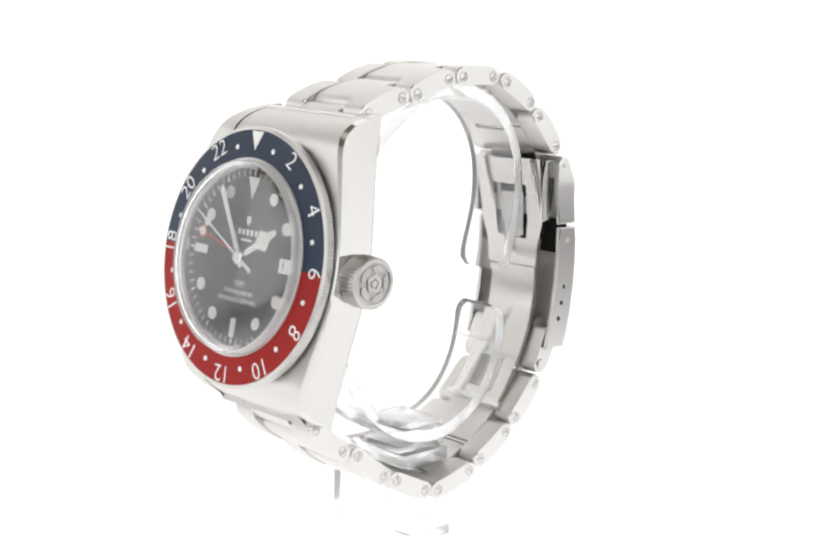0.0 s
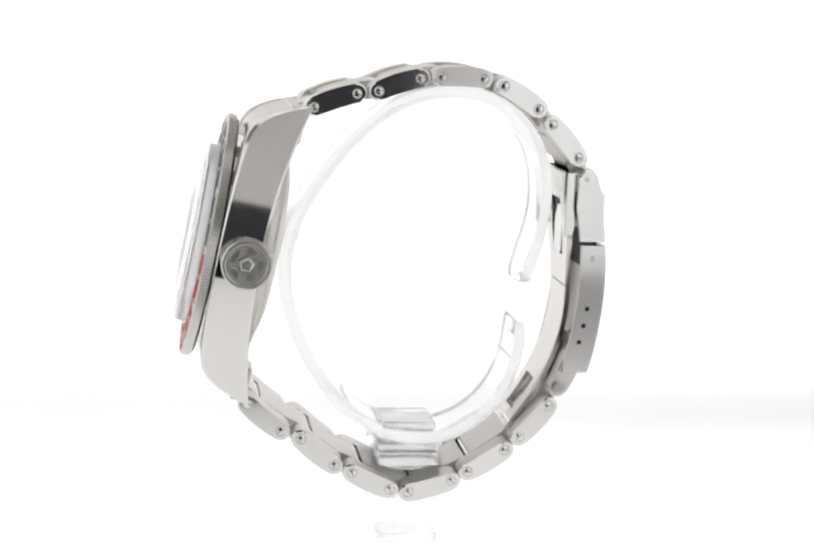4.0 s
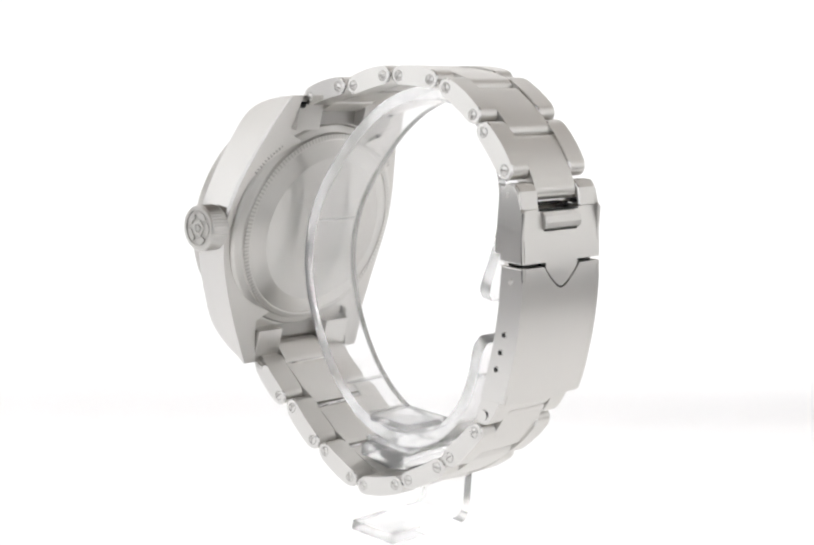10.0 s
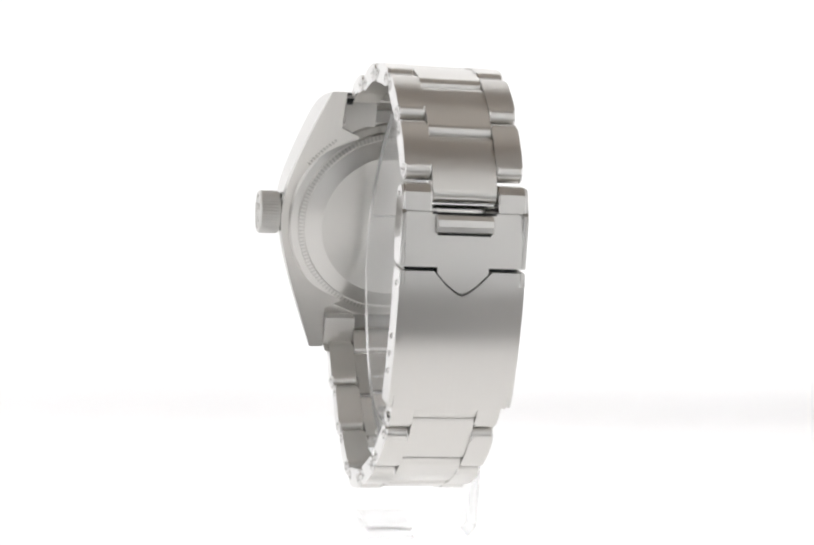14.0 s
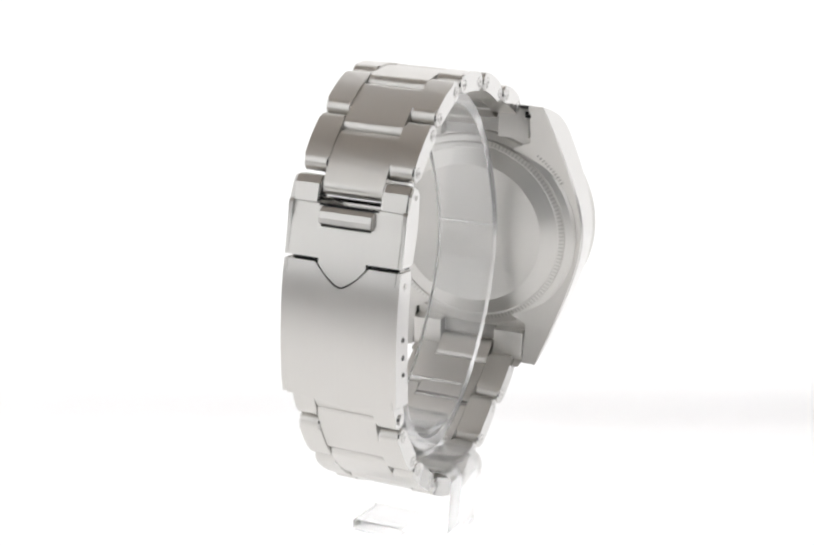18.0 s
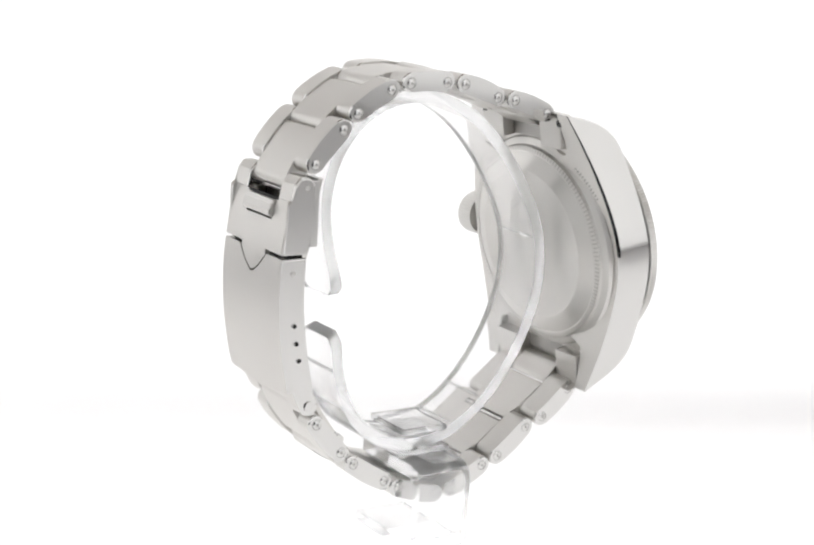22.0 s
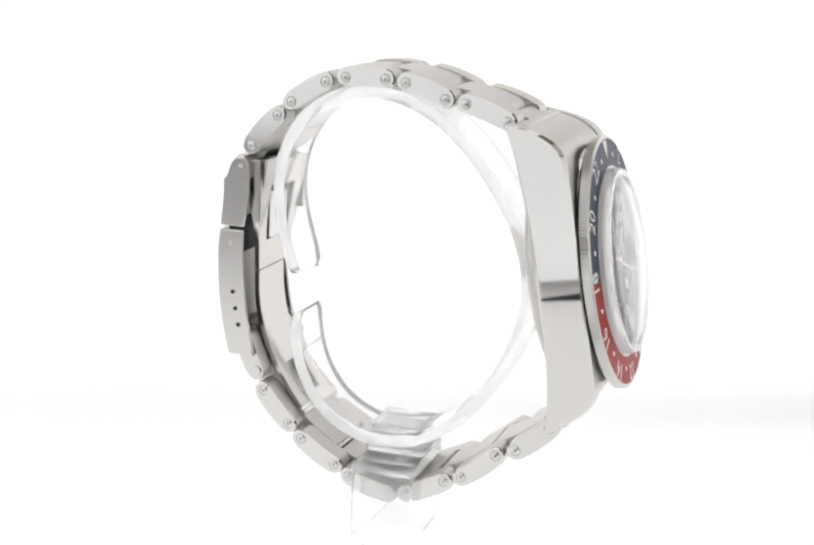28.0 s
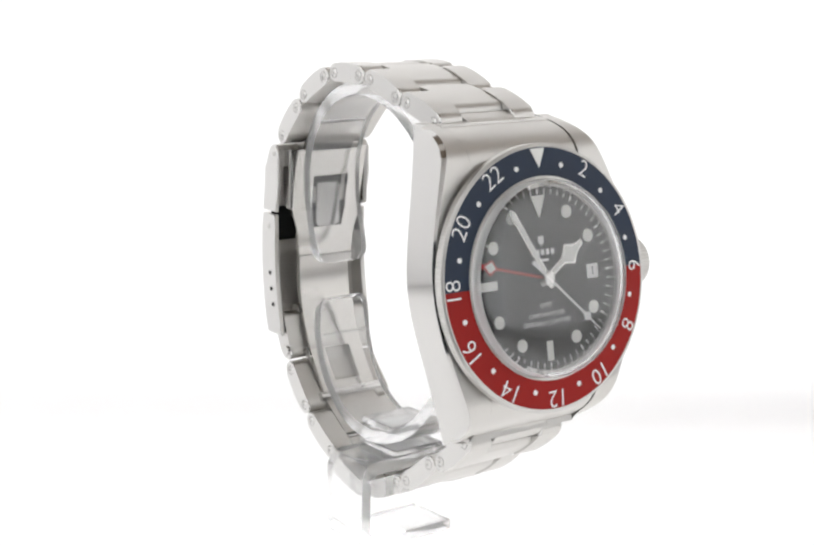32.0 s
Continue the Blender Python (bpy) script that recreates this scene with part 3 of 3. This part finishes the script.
# black strip paints the shade in the joint of plate and cover
part("joint_recess", slab([(bow(7.7) - 1.32, 7.7), (bow(2) - 1.32, 1.2), (bow(2) - 1.7, 1.2), (bow(7.7) - 1.7, 7.7)], -9.3, 9.3), shade_black, clasp)
for k in range(5):
    part("brand_bar", slab([(bow(8.9) + 0.004, 8.9), (bow(9.9) - 0.012, 9.9), (bow(9.3) - 0.2, 9.9), (bow(9.3) - 0.2, 8.9)], 3.1 - 1.4 * k - 0.9, 3.1 - 1.4 * k), brushed, clasp)


def cover_skin(i, j, nx=28, nz=26):
    x = -9.5 + 19.0 * i / nx
    top = notch(x)
    low = -16.1 - 0.9 * max(0.0, 1 - abs(x) / 7.5)
    z = top + (low - top) * j / nz
    return (x, bow(z), z)


cover = part("clasp_cover", sheet(28, 26, cover_skin, 1.2), brushed, watch, "brushed steel curved clasp cover with a pointed notch", BAND)
for side in (-1, 1):
    zs = [6.6 - 2.25 * k for k in range(11)]
    rim = [(bow(z) + 0.02, z) for z in zs] + [(bow(z) - 4.55 + 0.02 * (z + 3), z) for z in zs[::-1]]
    bm = slab(rim, min(side * 9.5, side * 10.35), max(side * 9.5, side * 10.35), 0.25)
    for v in bm.verts:
        v.co.x -= side * 0.015 * (v.co.y - 29.5) if abs(v.co.x) > 10.0 else 0
    part("cover_side", bm, (brushed, polished), cover)
    for y, z, hollow in ((30.0, 4.2, 0), (29.5, -4.5, 1), (29.0, -7.5, 1), (28.4, -10.4, 1)):
        at = mm(side * (10.3 - 0.015 * (y - 29.5)), y, z)
        # uncut too: black plugs carry the shade of the open holes
        part("spring_bar_hole", rod(-0.15, 0.15, 0.4), shade_black if hollow else satin, cover, m=at)
        part("hole_rim", lathe([(0.38, -0.1), (0.42, 0.17), (0.52, 0.17), (0.58, 0.03), (0.58, -0.1)], 20, "x"), polished, cover, m=at)
    # last half link, held inside the cover
    part("outer_link", slab(link_outline((27.6, -13.6), (25.4, -18.85), 1.7), min(side * 5.32, side * 9.2), max(side * 5.32, side * 9.2), 0.3), (brushed, polished), watch, m=BAND)
part("center_link", slab(link_outline((28.3, -12.6), (26.2, -17.2), 1.6), -5.29, 5.29, 0.14), brushed, watch, m=BAND)
part("screw_head", rod(-9.5, 9.5, 0.95), polished, watch, m=BAND @ mm(0, 25.4, -18.85))


# folding blades inside the clasp
def blade_y(z):
    return 27.4 - (0.018 if z < -3.5 else 0.0047) * (z + 3.5) ** 2


NZ1, NZ2 = 24, 26
plate = part("inner_plate", sheet(16, NZ1, lambda i, j: ((i / 8 - 1) * lerp([(-1.5, 5.7), (3, 6.2), (7, 7.6), (19, 8.0)], -1.2 + 20.2 * j / NZ1), blade_y(-1.2 + 20.2 * j / NZ1), -1.2 + 20.2 * j / NZ1), 0.9,
             lambda i, j: not (3 < i < 12 and 5 < j < 18 and abs(i - 7.5) < 0.6 + 0.55 * j)), buffed, watch, "polished steel inner plate of the folding clasp", BAND)
for side in (-1, 1):
    part("flange", slab([(25.1, 8.0), (25.1, 18.9), (27.4, 18.9), (27.4, 12.5), (26.6, 8.0)], min(side * 8.0, side * 8.9), max(side * 8.0, side * 8.9), 0.15), polished, plate)
part("safety_lever", slab([(-2.7, 4.6), (-1.9, 4.0), (1.9, 4.0), (2.7, 4.6), (2.5, 12.4), (-2.5, 12.4)], 26.0, 26.5, 0.12, 1), polished, plate)
# black block that paints the shade at the top of the opening
part("lever_recess", block(-3.4, 3.4, 26.6, 27.0, 11.6, 14.4), shade_black, plate)
blade = part("folding_blade", sheet(12, NZ2, lambda i, j: ((i / 6 - 1) * 5.6, blade_y(-1.4 - 24.8 * j / NZ2), -1.4 - 24.8 * j / NZ2), 0.9,
             lambda i, j: not (2 < i < 9 and 17 < j < 24)), buffed, watch, "polished steel folding blade of the clasp", BAND)
part("hinge_rod", rod(-6.6, 6.6, 0.85), polished, blade, m=mm(0, blade_y(-26.4) - 0.3, -26.4))

# ---- clear acrylic display stand ----
stand = new("watch_stand")
stand.matrix_basis = turned(0)
tagged(stand, "clear acrylic stand with a split oval ring inside the bracelet", "display stand")


def oval(a, grow=0.0):
    """Egg-shaped ring, flattened towards its opening."""
    r = 26.8 + grow + 0.7 * math.cos(a) + 0.45 * math.sin(a) - 4.4 * math.cos(2 * a) + 1.4 * math.sin(2 * a) - 2.0 * math.cos(3 * a) + 0.55 * math.sin(3 * a)
    return (r * math.cos(a), 1.0 + r * math.sin(a))


def ring():
    a0, a1 = radians(-7), radians(360 - 25.5)
    n = 96
    outer = [oval(a0 + (a1 - a0) * k / n) for k in range(n + 1)]
    inner = [oval(a0 + (a1 - a0) * k / n, -2.2) for k in range(n + 1)][::-1]
    bm = slab(outer + inner, -6.0, 5.0, 0.35)
    for v in bm.verts:
        a = math.atan2(v.co.z - 1.0, v.co.y)
        t = min(1.0, max(0.0, (a - a0) / radians(9) if a > radians(-16) else (radians(-25.5) - a) / radians(8)))
        v.co.x *= 0.62 + 0.38 * math.sqrt(1 - (1 - t) ** 2)
    return bm


part("ring", ring(), (acrylic, frosted_edge), stand, "split oval ring of clear acrylic")
for a in (165.0, 244.0, 259.0, 318.0):
    (y0, z0), (y1, z1) = oval(radians(a), -2.25), oval(radians(a + 0.8), -2.25)
    inward = Vector((-y0, 1.0 - z0)).normalized() * 0.22
    part("mould_line", slab([(y0, z0), (y1, z1), (y1 + inward.x, z1 + inward.y), (y0 + inward.x, z0 + inward.y)], -5.6, 4.6), frosted_edge, stand)
part("saddle", block(-5.8, 4.8, -4.5, 4.7, -27.75, -26.5, 0.25), hazy_acrylic, stand)
part("saddle", block(-5.8, 4.8, -5.3, 5.4, -31.6, -30.45, 0.25), hazy_acrylic, stand)
part("saddle", slab([(-5.6, -34.1), (5.8, -34.1), (3.6, -34.9), (0.6, -35.3), (-2.6, -35.0)], -5.8, 4.8, 0.15), hazy_acrylic, stand)
arm = [(6, -34.0), (-9.3, -34.0)] + [(-9.3 - 1.6 * math.sin(radians(15 * k)), -35.6 + 1.6 * math.cos(radians(15 * k))) for k in range(7)]
arm += [(-9.3 - 1.6 * math.cos(radians(15 * k)), -44.3 - 1.6 * math.sin(radians(15 * k))) for k in range(7)]
arm += [(7.2, -45.9), (7.2, -47.72)]
arm += [(-10.0 - 2.8 * math.sin(radians(15 * k)), -44.92 - 2.8 * math.cos(radians(15 * k))) for k in range(7)]
arm += [(-10.0 - 2.8 * math.cos(radians(15 * k)), -34.5 + 2.8 * math.sin(radians(15 * k))) for k in range(7)]
arm += [(6, -31.7)]
part("bracket", slab(arm, -5.3, 5.3, 0.35, 1), hazy_acrylic, stand, "bent clear acrylic bracket")

for ob in (crystal, *stand.children):
    ob.visible_shadow = False


# ---- what moves: the turntable carries stand and watch round, the pointers run ----
def motions():
    times = [0, 0.05, 0.1, 0.25] + [0.5 * k for k in range(1, 64)] + [31.75, 31.9, 31.95, 32.0]
    rows = [(t, turned(t)) for t in times]
    walk(watch, rows)
    walk(stand, rows)
    walk(second_hand, [(t, hand_pose(297 + 6.12 * t, -0.05)) for t in [0, 0.1] + list(range(1, 32)) + [31.9, 32.0]])
    walk(minute_hand, [(t, hand_pose(326.5 + 0.1 * t, 0.25)) for t in (0, 8, 16, 24, 32)])


motions()
